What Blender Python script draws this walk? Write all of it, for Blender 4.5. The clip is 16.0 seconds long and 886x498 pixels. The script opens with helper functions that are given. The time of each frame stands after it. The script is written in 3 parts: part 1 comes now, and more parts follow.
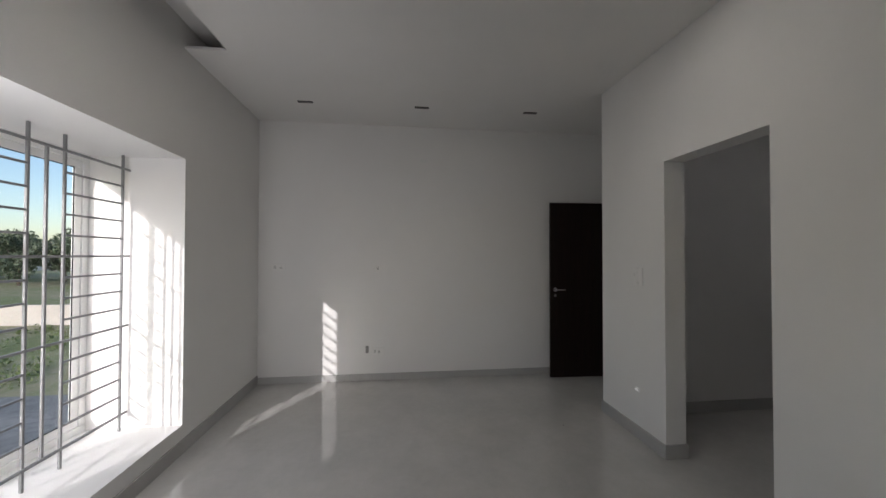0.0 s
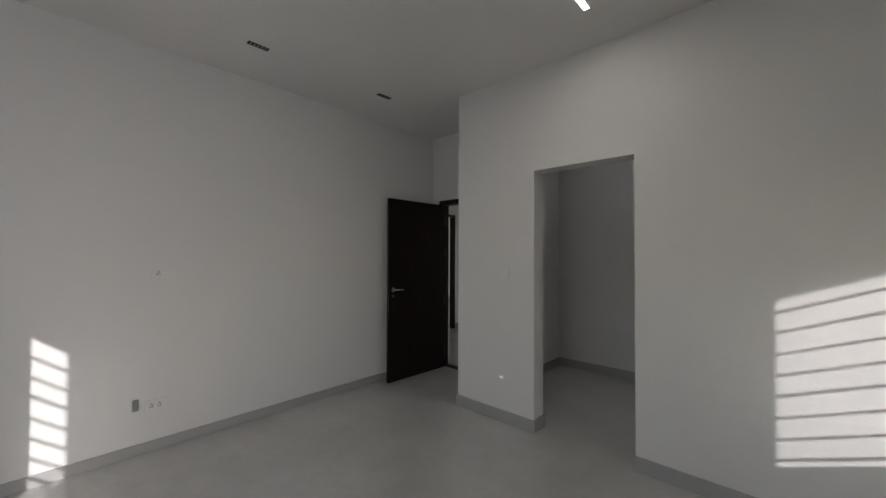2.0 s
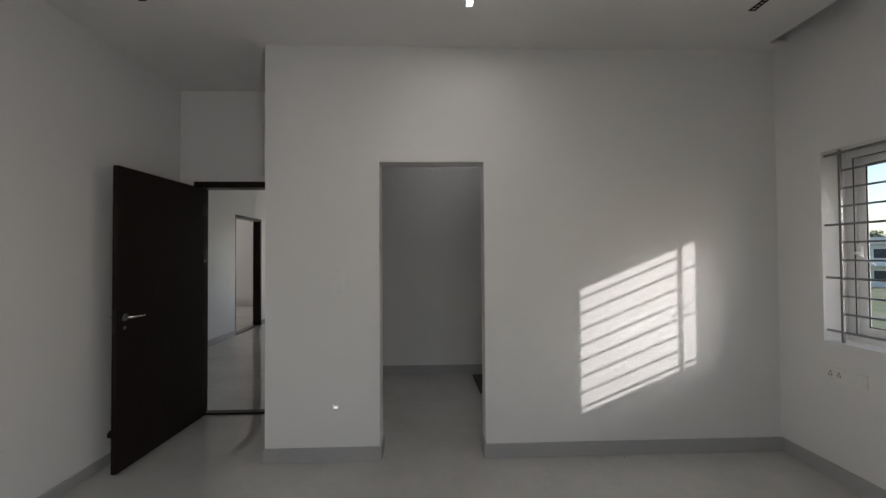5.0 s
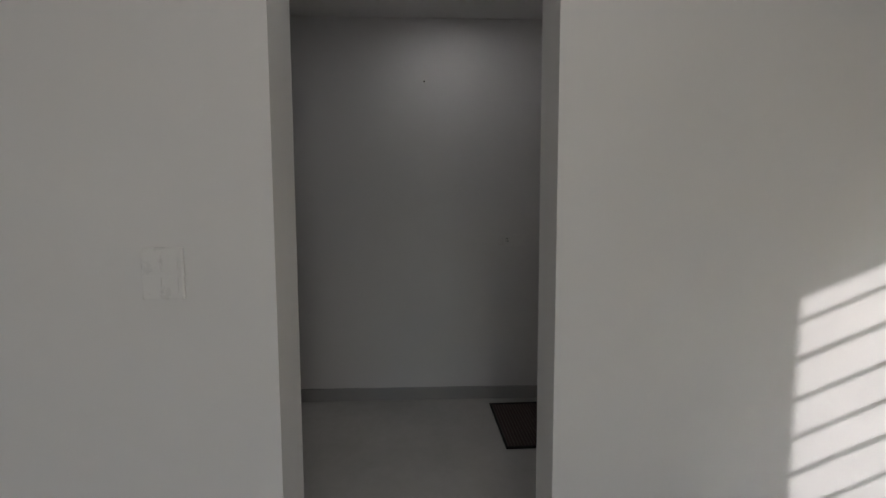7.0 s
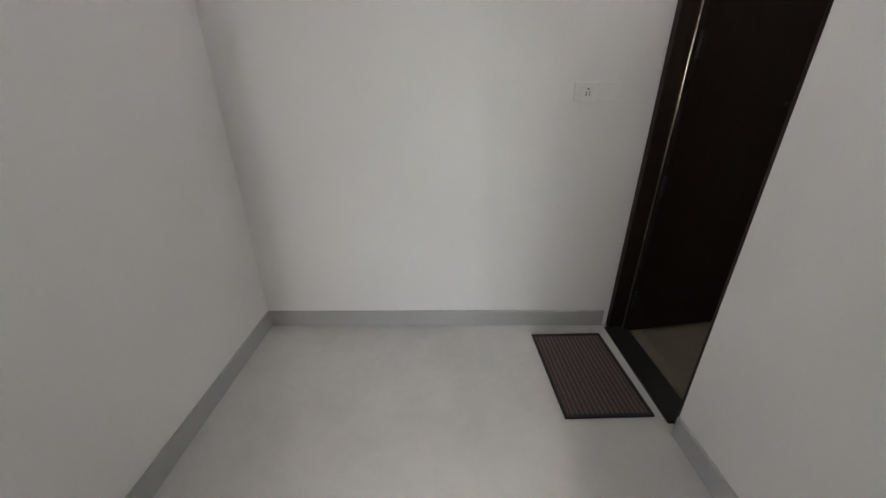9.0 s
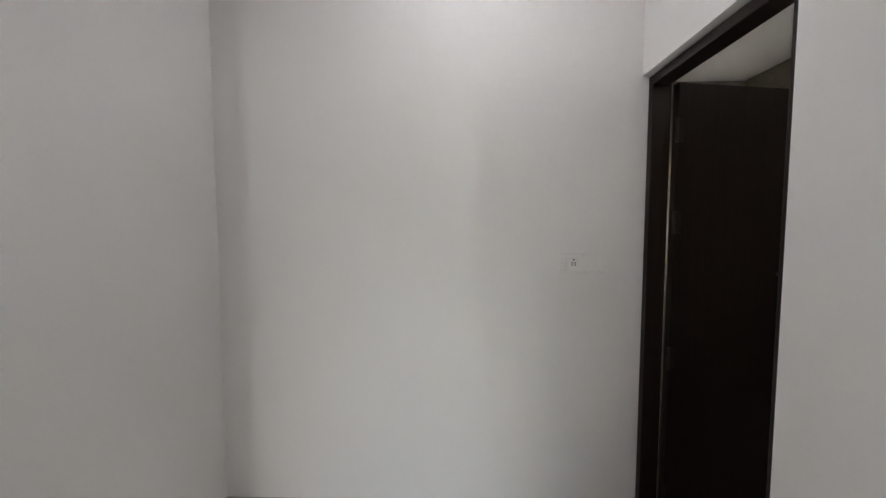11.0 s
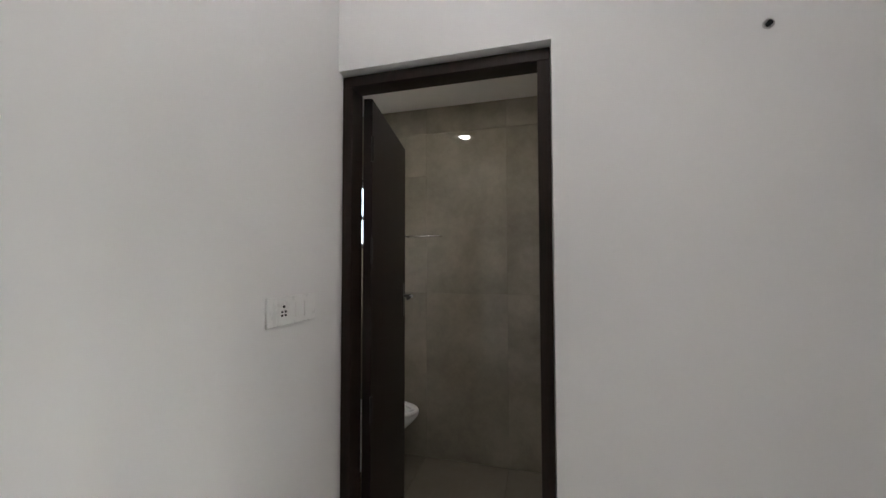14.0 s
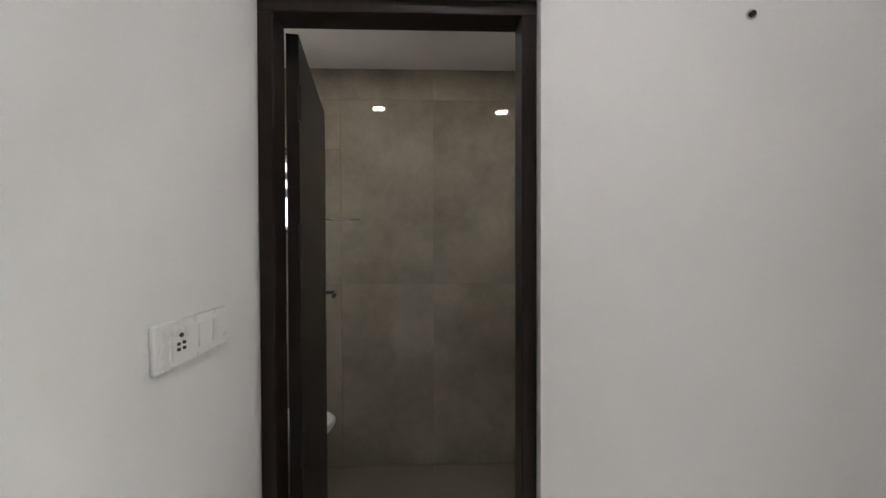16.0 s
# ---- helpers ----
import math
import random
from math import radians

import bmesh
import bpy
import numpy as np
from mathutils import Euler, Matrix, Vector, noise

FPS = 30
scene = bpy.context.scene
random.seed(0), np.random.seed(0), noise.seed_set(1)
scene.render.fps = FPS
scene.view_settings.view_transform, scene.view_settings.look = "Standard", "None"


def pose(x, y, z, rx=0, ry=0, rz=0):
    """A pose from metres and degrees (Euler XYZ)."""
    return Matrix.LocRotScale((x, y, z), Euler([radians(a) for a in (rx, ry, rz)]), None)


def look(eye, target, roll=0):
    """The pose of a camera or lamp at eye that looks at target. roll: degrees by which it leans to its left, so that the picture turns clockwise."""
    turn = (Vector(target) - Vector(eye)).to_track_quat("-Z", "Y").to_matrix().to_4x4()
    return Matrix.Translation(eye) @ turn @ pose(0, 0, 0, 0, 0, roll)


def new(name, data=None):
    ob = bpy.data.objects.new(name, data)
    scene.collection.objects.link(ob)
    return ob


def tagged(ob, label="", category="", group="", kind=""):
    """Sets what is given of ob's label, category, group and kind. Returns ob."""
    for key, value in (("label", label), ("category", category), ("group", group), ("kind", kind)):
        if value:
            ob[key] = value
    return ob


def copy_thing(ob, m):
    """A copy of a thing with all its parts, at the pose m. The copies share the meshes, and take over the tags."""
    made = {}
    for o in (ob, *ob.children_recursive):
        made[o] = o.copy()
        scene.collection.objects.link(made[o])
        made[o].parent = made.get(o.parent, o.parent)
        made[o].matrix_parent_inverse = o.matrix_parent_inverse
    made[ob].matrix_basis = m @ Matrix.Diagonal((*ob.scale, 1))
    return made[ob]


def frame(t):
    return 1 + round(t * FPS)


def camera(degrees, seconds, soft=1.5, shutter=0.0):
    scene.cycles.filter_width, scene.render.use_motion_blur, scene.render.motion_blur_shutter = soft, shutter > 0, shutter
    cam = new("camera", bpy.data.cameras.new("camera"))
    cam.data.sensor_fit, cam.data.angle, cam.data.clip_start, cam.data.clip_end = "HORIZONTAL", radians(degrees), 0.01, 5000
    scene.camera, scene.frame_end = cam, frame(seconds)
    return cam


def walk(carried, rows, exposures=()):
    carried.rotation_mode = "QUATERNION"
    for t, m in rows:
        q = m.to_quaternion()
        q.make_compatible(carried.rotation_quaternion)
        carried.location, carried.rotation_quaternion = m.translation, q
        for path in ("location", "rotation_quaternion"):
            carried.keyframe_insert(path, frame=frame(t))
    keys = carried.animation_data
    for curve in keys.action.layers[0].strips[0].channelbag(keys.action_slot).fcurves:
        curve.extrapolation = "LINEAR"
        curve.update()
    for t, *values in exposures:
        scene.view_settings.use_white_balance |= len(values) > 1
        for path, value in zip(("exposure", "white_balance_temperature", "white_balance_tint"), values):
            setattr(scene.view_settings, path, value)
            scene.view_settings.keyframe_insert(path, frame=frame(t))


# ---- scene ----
cam = camera(101.1, 16.0)
PATH = [
    (0, (4.259, -1.869, 1.433), (2.274, -1.63, 1.465), 0.1),
    (0.5, (4.066, -2.044, 1.415), (2.139, -1.512, 1.447), 0.1),
    (1, (3.841, -2.247, 1.419), (2.036, -1.386, 1.458), 0.3),
    (1.5, (3.601, -2.515, 1.456), (1.993, -1.326, 1.477), 0.0),
    (2, (3.345, -2.647, 1.42), (1.983, -1.183, 1.452), 0.2),
    (2.5, (3.052, -2.765, 1.425), (1.98, -1.078, 1.463), 0.3),
    (3, (2.764, -2.846, 1.404), (2.041, -0.982, 1.453), 0.2),
    (3.5, (2.532, -2.786, 1.393), (2.215, -0.812, 1.451), 0.2),
    (4, (2.336, -2.798, 1.382), (2.308, -0.8, 1.449), 0.2),
    (4.2, (2.276, -2.818, 1.389), (2.302, -0.82, 1.45), 0.1),
    (6.3, (2.234, -1.589, 1.484), (2.314, 0.41, 1.496), -0.5),
    (6.6, (2.285, -1.314, 1.48), (2.347, 0.685, 1.495), -0.2),
    (7, (2.29, -0.966, 1.388), (2.355, 1.028, 1.256), -0.2),
    (7.3, (2.275, -0.722, 1.369), (2.336, 1.252, 1.055), -0.3),
    (7.6, (2.262, -0.498, 1.331), (2.311, 1.432, 0.809), -0.4),
    (7.9, (2.257, -0.277, 1.292), (2.293, 1.604, 0.614), -0.3),
    (8, (2.257, -0.211, 1.298), (2.286, 1.648, 0.559), -0.4),
    (8.2, (2.245, -0.101, 1.284), (2.265, 1.714, 0.442), -0.3),
    (10.3, (2.216, 0.135, 1.386), (2.22, 2.061, 0.844), 0.1),
    (10.7, (2.232, 0.139, 1.419), (2.232, 2.121, 1.146), -0.1),
    (11, (2.337, 0.174, 1.434), (2.272, 2.169, 1.31), 0.0),
    (11.5, (2.368, 0.145, 1.427), (2.256, 2.141, 1.474), 0.5),
    (12, (2.368, 0.235, 1.43), (2.412, 2.234, 1.474), 0.3),
    (12.5, (2.299, 0.431, 1.399), (2.739, 2.381, 1.467), 0.3),
    (13, (2.229, 0.711, 1.401), (3.272, 2.417, 1.454), 0.2),
    (13.5, (2.113, 0.948, 1.419), (3.716, 2.143, 1.463), 0.4),
    (14, (2.01, 1.158, 1.402), (3.939, 1.681, 1.479), -0.1),
    (14.5, (1.851, 1.289, 1.418), (3.847, 1.413, 1.466), -0.3),
    (15, (1.766, 1.382, 1.426), (3.765, 1.356, 1.472), -0.3),
    (15.5, (1.944, 1.387, 1.404), (3.942, 1.335, 1.47), -0.4),
    (16, (2.221, 1.412, 1.441), (4.22, 1.344, 1.413), -0.2),
]
walk(cam, [(t, look(eye, target, roll)) for t, eye, target, roll in PATH],
     [(t, stops, 6250, 14) for t, stops in ((0, 0.95), (0.5, 1.02), (1, 1.2), (1.5, 1.15), (2, 1.1), (2.6, 1.06), (3.5, 1.2), (4.2, 1.3), (6.3, 1.2), (7, 1.25), (7.5, 1.65), (8.2, 3.2), (10.3, 3.6), (12, 3.3), (13, 2.95), (13.5, 2.8), (14, 3.6), (14.5, 3.9), (15, 3.85), (16, 3.9))])

# ---- light ----
TO_SUN = Vector((2.0, -1.0, 0.81)).normalized()
world = bpy.data.worlds.new("sky")
scene.world = world
world.use_nodes = True
wn = world.node_tree.nodes
sky = wn.new("ShaderNodeTexSky")
sky.sky_type = "NISHITA"
sky.sun_disc = False
sky.sun_elevation = math.asin(TO_SUN.z)
sky.sun_rotation = math.atan2(TO_SUN.x, TO_SUN.y)
sky.air_density, sky.dust_density, sky.ozone_density = 1.0, 0.8, 1.5
world.node_tree.links.new(sky.outputs[0], wn["Background"].inputs[0])
wn["Background"].inputs[1].default_value = 0.105
sun = new("sun", bpy.data.lights.new("sun", "SUN"))
sun.data.energy, sun.data.angle, sun.data.color = 1.7, radians(0.55), (1.0, 0.95, 0.89)
sun.matrix_world = look(TO_SUN * 30, (0, 0, 0))


def fill_lamp(x, y, z, aim, w, h, watts, tint=(1.0, 0.98, 0.95)):
    """Added area lamp in a window's opening, a stand-in for skylight."""
    o = new("window_skylight", bpy.data.lights.new("window_skylight", "AREA"))
    o.data.shape, o.data.size, o.data.size_y, o.data.energy, o.data.color = "RECTANGLE", w, h, watts, tint
    o.matrix_world = look((x, y, z), Vector((x, y, z)) + Vector(aim))


# fill in the bay opening, turned sideways to brighten the west wall
fill_lamp(2.96, -3.42, 1.17, (-1.0, 0.04, 0), 0.45, 1.8, 5.4)
# warm fills at added, unseen north openings: hall, then far room
fill_lamp(-0.2, 8.15, 1.5, (0, -1, 0), 1.7, 1.7, 8, (1.0, 0.93, 0.84))
fill_lamp(-4.15, 8.15, 1.5, (0, -1, 0), 0.6, 1.7, 11, (1.0, 0.93, 0.84))


# ---- materials ----
def nodes_of(name):
    m = bpy.data.materials.new(name)
    m.use_nodes = True
    t = m.node_tree
    return m, t, t.nodes["Principled BSDF"]


def noise_tex(t, scale, detail=4.0, rough=0.55, stretch=None):
    n = t.nodes.new("ShaderNodeTexNoise")
    n.inputs["Scale"].default_value, n.inputs["Detail"].default_value, n.inputs["Roughness"].default_value = scale, detail, rough
    c = t.nodes.new("ShaderNodeTexCoord")
    if stretch:
        mp = t.nodes.new("ShaderNodeMapping")
        mp.inputs["Scale"].default_value = stretch
        t.links.new(c.outputs["Object"], mp.inputs[0])
        t.links.new(mp.outputs[0], n.inputs["Vector"])
    else:
        t.links.new(c.outputs["Object"], n.inputs["Vector"])
    return n


def ramp(t, src, a, b, lo=0.3, hi=0.7):
    r = t.nodes.new("ShaderNodeValToRGB")
    r.color_ramp.elements[0].position, r.color_ramp.elements[1].position = lo, hi
    r.color_ramp.elements[0].color, r.color_ramp.elements[1].color = (*a, 1), (*b, 1)
    t.links.new(src, r.inputs[0])
    return r


def blend(t, f, a, b, kind="MIX"):
    mx = t.nodes.new("ShaderNodeMix")
    mx.data_type, mx.blend_type = "RGBA", kind
    for src, i in ((f, 0), (a, 6), (b, 7)):
        if isinstance(src, (float, int)):
            mx.inputs[i].default_value = src
        elif isinstance(src, tuple):
            mx.inputs[i].default_value = (*src, 1)
        else:
            t.links.new(src, mx.inputs[i])
    return mx.outputs[2]


def bump(t, p, src, strength, dist=0.002):
    b = t.nodes.new("ShaderNodeBump")
    b.inputs["Strength"].default_value, b.inputs["Distance"].default_value = strength, dist
    t.links.new(src, b.inputs["Height"])
    t.links.new(b.outputs[0], p.inputs["Normal"])


def plain(name, col, rough=0.5, metal=0.0, var=0.08, scale=9.0, relief=0.0, spec=0.5):
    """Paint, metal or plastic with a slight unevenness at two scales."""
    m, t, p = nodes_of(name)
    n1, n2 = noise_tex(t, scale), noise_tex(t, scale * 14, 2.0)
    dark = tuple(c * (1 - var) for c in col)
    c1 = ramp(t, n1.outputs[0], dark, col).outputs[0]
    c2 = blend(t, 0.5 * var, c1, n2.outputs["Color"], "SOFT_LIGHT")
    t.links.new(c2, p.inputs["Base Color"])
    r = t.nodes.new("ShaderNodeMapRange")
    r.inputs[3].default_value, r.inputs[4].default_value = rough * 0.85, min(1, rough * 1.15)
    t.links.new(n1.outputs[0], r.inputs[0])
    t.links.new(r.outputs[0], p.inputs["Roughness"])
    p.inputs["Metallic"].default_value = metal
    p.inputs["Specular IOR Level"].default_value = spec
    if relief:
        bump(t, p, n2.outputs[0], relief)
    return m


def wall_paint(name, col):
    """Matt emulsion over putty: faint trowel waves, roller grain, soft smudges."""
    m, t, p = nodes_of(name)
    wave, smudge, grain = noise_tex(t, 1.3, 5), noise_tex(t, 5.0, 6, 0.65, (1, 1, 0.45)), noise_tex(t, 260, 2)
    c = ramp(t, wave.outputs[0], tuple(k * 0.965 for k in col), col).outputs[0]
    c = blend(t, ramp(t, smudge.outputs[0], (0, 0, 0), (0.05, 0.05, 0.05), 0.55, 0.8).outputs[0], c, (0.62, 0.60, 0.57))
    t.links.new(c, p.inputs["Base Color"])
    p.inputs["Roughness"].default_value = 0.62
    p.inputs["Specular IOR Level"].default_value = 0.3
    add = t.nodes.new("ShaderNodeMath")
    add.operation = "MULTIPLY_ADD"
    add.inputs[1].default_value = 0.12
    t.links.new(grain.outputs[0], add.inputs[0])
    t.links.new(wave.outputs[0], add.inputs[2])
    bump(t, p, add.outputs[0], 0.08, 0.004)
    return m


def tile_glaze(name, a, b, rough, vein=2.2, spec=0.5, smear=0.05):
    """Polished vitrified tile: cloudy veins, and a glaze that is a little uneven and dusty."""
    m, t, p = nodes_of(name)
    n1, n2, n3 = noise_tex(t, vein, 8, 0.62), noise_tex(t, 0.9, 4, 0.6), noise_tex(t, 18, 6, 0.7)
    info = t.nodes.new("ShaderNodeObjectInfo")
    geo = t.nodes.new("ShaderNodeNewGeometry")
    shift = t.nodes.new("ShaderNodeVectorMath")
    shift.operation = "MULTIPLY_ADD"
    shift.inputs[1].default_value = (7.3, 4.1, 5.7)
    t.links.new(info.outputs["Random"], shift.inputs[0])
    t.links.new(geo.outputs["Position"], shift.inputs[2])
    for n in (n1, n2, n3):
        t.links.new(shift.outputs[0], n.inputs["Vector"])
    c = ramp(t, n1.outputs[0], a, b, 0.32, 0.7).outputs[0]
    c = blend(t, 0.35, c, ramp(t, n2.outputs[0], a, b, 0.35, 0.65).outputs[0])
    c = blend(t, 0.12, c, ramp(t, n3.outputs[0], a, b, 0.4, 0.6).outputs[0])
    v = t.nodes.new("ShaderNodeMapRange")
    v.inputs[3].default_value, v.inputs[4].default_value = 0.975, 1.015
    t.links.new(info.outputs["Random"], v.inputs[0])
    c = blend(t, 1.0, c, v.outputs[0], "MULTIPLY")
    t.links.new(c, p.inputs["Base Color"])
    r = t.nodes.new("ShaderNodeMapRange")
    r.inputs[1].default_value, r.inputs[2].default_value = 0.35, 0.75
    r.inputs[3].default_value, r.inputs[4].default_value = rough, rough + smear
    t.links.new(n3.outputs[0], r.inputs[0])
    t.links.new(r.outputs[0], p.inputs["Roughness"])
    p.inputs["Specular IOR Level"].default_value = spec
    bump(t, p, n2.outputs[0], 0.03, 0.004)
    return m


def wood_dark(name, a, b, rough):
    m, t, p = nodes_of(name)
    g, f = noise_tex(t, 3.0, 8, 0.6, (14, 14, 0.7)), noise_tex(t, 40, 4, 0.6, (6, 6, 0.4))
    c = ramp(t, g.outputs[0], a, b, 0.3, 0.75).outputs[0]
    c = blend(t, 0.3, c, ramp(t, f.outputs[0], a, b, 0.45, 0.6).outputs[0])
    t.links.new(c, p.inputs["Base Color"])
    p.inputs["Roughness"].default_value = rough
    p.inputs["Specular IOR Level"].default_value = 0.22
    bump(t, p, f.outputs[0], 0.12, 0.001)
    return m


def glow(name, col, strength):
    m, t, p = nodes_of(name)
    p.inputs["Base Color"].default_value = (*col, 1)
    p.inputs["Emission Color"].default_value = (*col, 1)
    p.inputs["Emission Strength"].default_value = strength
    return m


def clear_glass(name, rough=0.0, tint=(0.96, 0.98, 0.97)):
    m, t, p = nodes_of(name)
    p.inputs["Base Color"].default_value = (*tint, 1)
    p.inputs["Transmission Weight"].default_value = 1.0
    p.inputs["Roughness"].default_value = rough
    p.inputs["IOR"].default_value = 1.1 if rough == 0 else 1.45
    return m


def ground_mat(name, cols, scale):
    m, t, p = nodes_of(name)
    n1, n2 = noise_tex(t, scale, 8, 0.65), noise_tex(t, scale * 9, 6, 0.7)
    c = ramp(t, n1.outputs[0], cols[0], cols[1], 0.38, 0.62).outputs[0]
    c = blend(t, ramp(t, n2.outputs[0], (0, 0, 0), (0.8, 0.8, 0.8), 0.45, 0.65).outputs[0], c, cols[2])
    t.links.new(c, p.inputs["Base Color"])
    p.inputs["Roughness"].default_value = 0.95
    bump(t, p, n2.outputs[0], 0.6, 0.05)
    return m


def leaf_mat(name, a, b):
    m, t, p = nodes_of(name)
    g = t.nodes.new("ShaderNodeNewGeometry")
    c = ramp(t, g.outputs["Random Per Island"], a, b, 0.0, 1.0).outputs[0]
    t.links.new(c, p.inputs["Base Color"])
    p.inputs["Roughness"].default_value = 0.6
    p.inputs["Subsurface Weight"].default_value = 0.0
    return m


PAINT = wall_paint("wall_paint", (0.80, 0.79, 0.775))
CEIL = wall_paint("ceiling_paint", (0.80, 0.785, 0.765))
FLOOR = tile_glaze("floor_tile", (0.44, 0.432, 0.412), (0.58, 0.572, 0.55), 0.03, spec=0.8, smear=0.035)
SKIRT = tile_glaze("skirting_tile", (0.40, 0.395, 0.39), (0.45, 0.445, 0.435), 0.22)
BATH_TILE = tile_glaze("bath_wall_tile", (0.15, 0.134, 0.102), (0.32, 0.29, 0.235), 0.03, 2.4, spec=0.75, smear=0.03)
BATH_FLOOR = tile_glaze("bath_floor_tile", (0.125, 0.11, 0.083), (0.175, 0.155, 0.12), 0.22, 2.0)
GROUT = plain("grout", (0.22, 0.20, 0.16), 0.9)
WENGE = wood_dark("dark_stained_wood", (0.008, 0.0045, 0.0035), (0.022, 0.013, 0.010), 0.42)
WENGE_FRAME = wood_dark("dark_stained_frame", (0.010, 0.006, 0.0045), (0.026, 0.015, 0.011), 0.38)
CHROME = plain("brushed_chrome", (0.62, 0.61, 0.59), 0.22, 1.0, 0.05, 30)
GUNMETAL = plain("dark_metal", (0.05, 0.047, 0.045), 0.35, 0.8, 0.1, 30)
BLACK = plain("black_plastic", (0.010, 0.010, 0.010), 0.5, spec=0.2)
DOT = plain("lamp_reflector", (0.6, 0.59, 0.57), 0.18, 0.9)
PLATE = plain("white_plastic", (0.80, 0.79, 0.77), 0.28, 0, 0.02, 20)
HOLE = plain("socket_hole", (0.02, 0.02, 0.02), 0.6)
UPVC = plain("white_upvc", (0.80, 0.80, 0.79), 0.3, 0, 0.04, 6)
BAR = plain("painted_steel_bar", (0.22, 0.22, 0.225), 0.45, 0.1, 0.12, 40, 0.1)
GLASS = clear_glass("clear_glass")
FROST = clear_glass("frosted_glass", 0.55, (0.97, 0.98, 0.98))
LED_WARM = glow("led_warm", (1.0, 0.94, 0.82), 15.0)
LED_BATH = glow("led_panel", (1.0, 0.95, 0.83), 12.5)
LED_COOL = glow("led_cool", (1.0, 0.975, 0.94), 15.0)
BRIGHT_TAB = glow("bright_tab", (1.0, 0.98, 0.95), 0.35)
CERAMIC = plain("white_ceramic", (0.80, 0.81, 0.79), 0.08, 0, 0.02, 6)
MAT_RIB = plain("mat_brown", (0.085, 0.058, 0.052), 0.95, 0, 0.35, 90, 0.6)
MAT_GAP = plain("mat_grey", (0.16, 0.135, 0.125), 0.95, 0, 0.3, 90, 0.6)
MAT_EDGE = plain("mat_border", (0.018, 0.014, 0.014), 0.8, 0, 0.2, 60, 0.3)
HOUSE = plain("house_paint", (0.72, 0.71, 0.68), 0.8, 0, 0.2, 0.8)
CEMENT = plain("boundary_plaster", (0.62, 0.56, 0.50), 0.9, 0, 0.25, 0.4, 0.2)
DARKPANE = plain("dark_pane", (0.05, 0.06, 0.07), 0.1)
GROUND = ground_mat("scrub_ground", ((0.17, 0.19, 0.07), (0.30, 0.26, 0.17), (0.13, 0.165, 0.055)), 0.12)
YARD = ground_mat("yard_gravel", ((0.17, 0.17, 0.165), (0.24, 0.235, 0.225), (0.12, 0.12, 0.118)), 0.5)
BARK = plain("bark", (0.13, 0.10, 0.075), 0.9, 0, 0.4, 6, 0.5)
LEAF = leaf_mat("leaves", (0.06, 0.085, 0.045), (0.12, 0.145, 0.08))
SHRUB = leaf_mat("shrub_leaves", (0.06, 0.10, 0.025), (0.16, 0.19, 0.06))
FAN = plain("fan_beige", (0.55, 0.47, 0.40), 0.5)
FAN_COVER = clear_glass("fan_cover", 0.6, (0.78, 0.66, 0.58))


# ---- mesh helpers ----
def box(bm, lo, hi, bevel=0.0, m=None):
    lo, hi = Vector(lo), Vector(hi)
    vs = bmesh.ops.create_cube(bm, size=1.0)["verts"]
    bmesh.ops.scale(bm, vec=hi - lo, verts=vs)
    bmesh.ops.translate(bm, vec=(lo + hi) / 2, verts=vs)
    if bevel:
        es = list({e for v in vs for e in v.link_edges})
        out = bmesh.ops.bevel(bm, geom=es, offset=bevel, segments=2, affect="EDGES", profile=0.5)
        vs = list({v for f in out["faces"] for v in f.verts} | {v for v in vs if v.is_valid})
    if m is not None:
        bmesh.ops.transform(bm, matrix=m, verts=vs)
    return vs


def rod(bm, a, b, r, seg=10, r2=None):
    a, b = Vector(a), Vector(b)
    d = b - a
    m = Matrix.Translation((a + b) / 2) @ d.to_track_quat("Z", "Y").to_matrix().to_4x4()
    bmesh.ops.create_cone(bm, cap_ends=True, segments=seg, radius1=r, radius2=r if r2 is None else r2, depth=d.length, matrix=m)


def finish(name, bm, mat, smooth=False):
    me = bpy.data.meshes.new(name)
    bmesh.ops.recalc_face_normals(bm, faces=bm.faces)
    bm.to_mesh(me)
    bm.free()
    me.materials.append(mat)
    if smooth:
        for p in me.polygons:
            p.use_smooth = True
    return me


def part(name, bm, mat, parent=None, label="", smooth=False):
    ob = new(name, finish(name, bm, mat, smooth))
    if parent is not None:
        ob.parent = parent
    if label:
        tagged(ob, label)
    return ob


def cubes(*boxes, bevel=0.0):
    bm = bmesh.new()
    for lo, hi in boxes:
        box(bm, lo, hi, bevel)
    return bm


def base_at(name, x=0, y=0, z=0, rz=0):
    ob = new(name)
    ob.matrix_basis = pose(x, y, z, 0, 0, rz)
    return ob


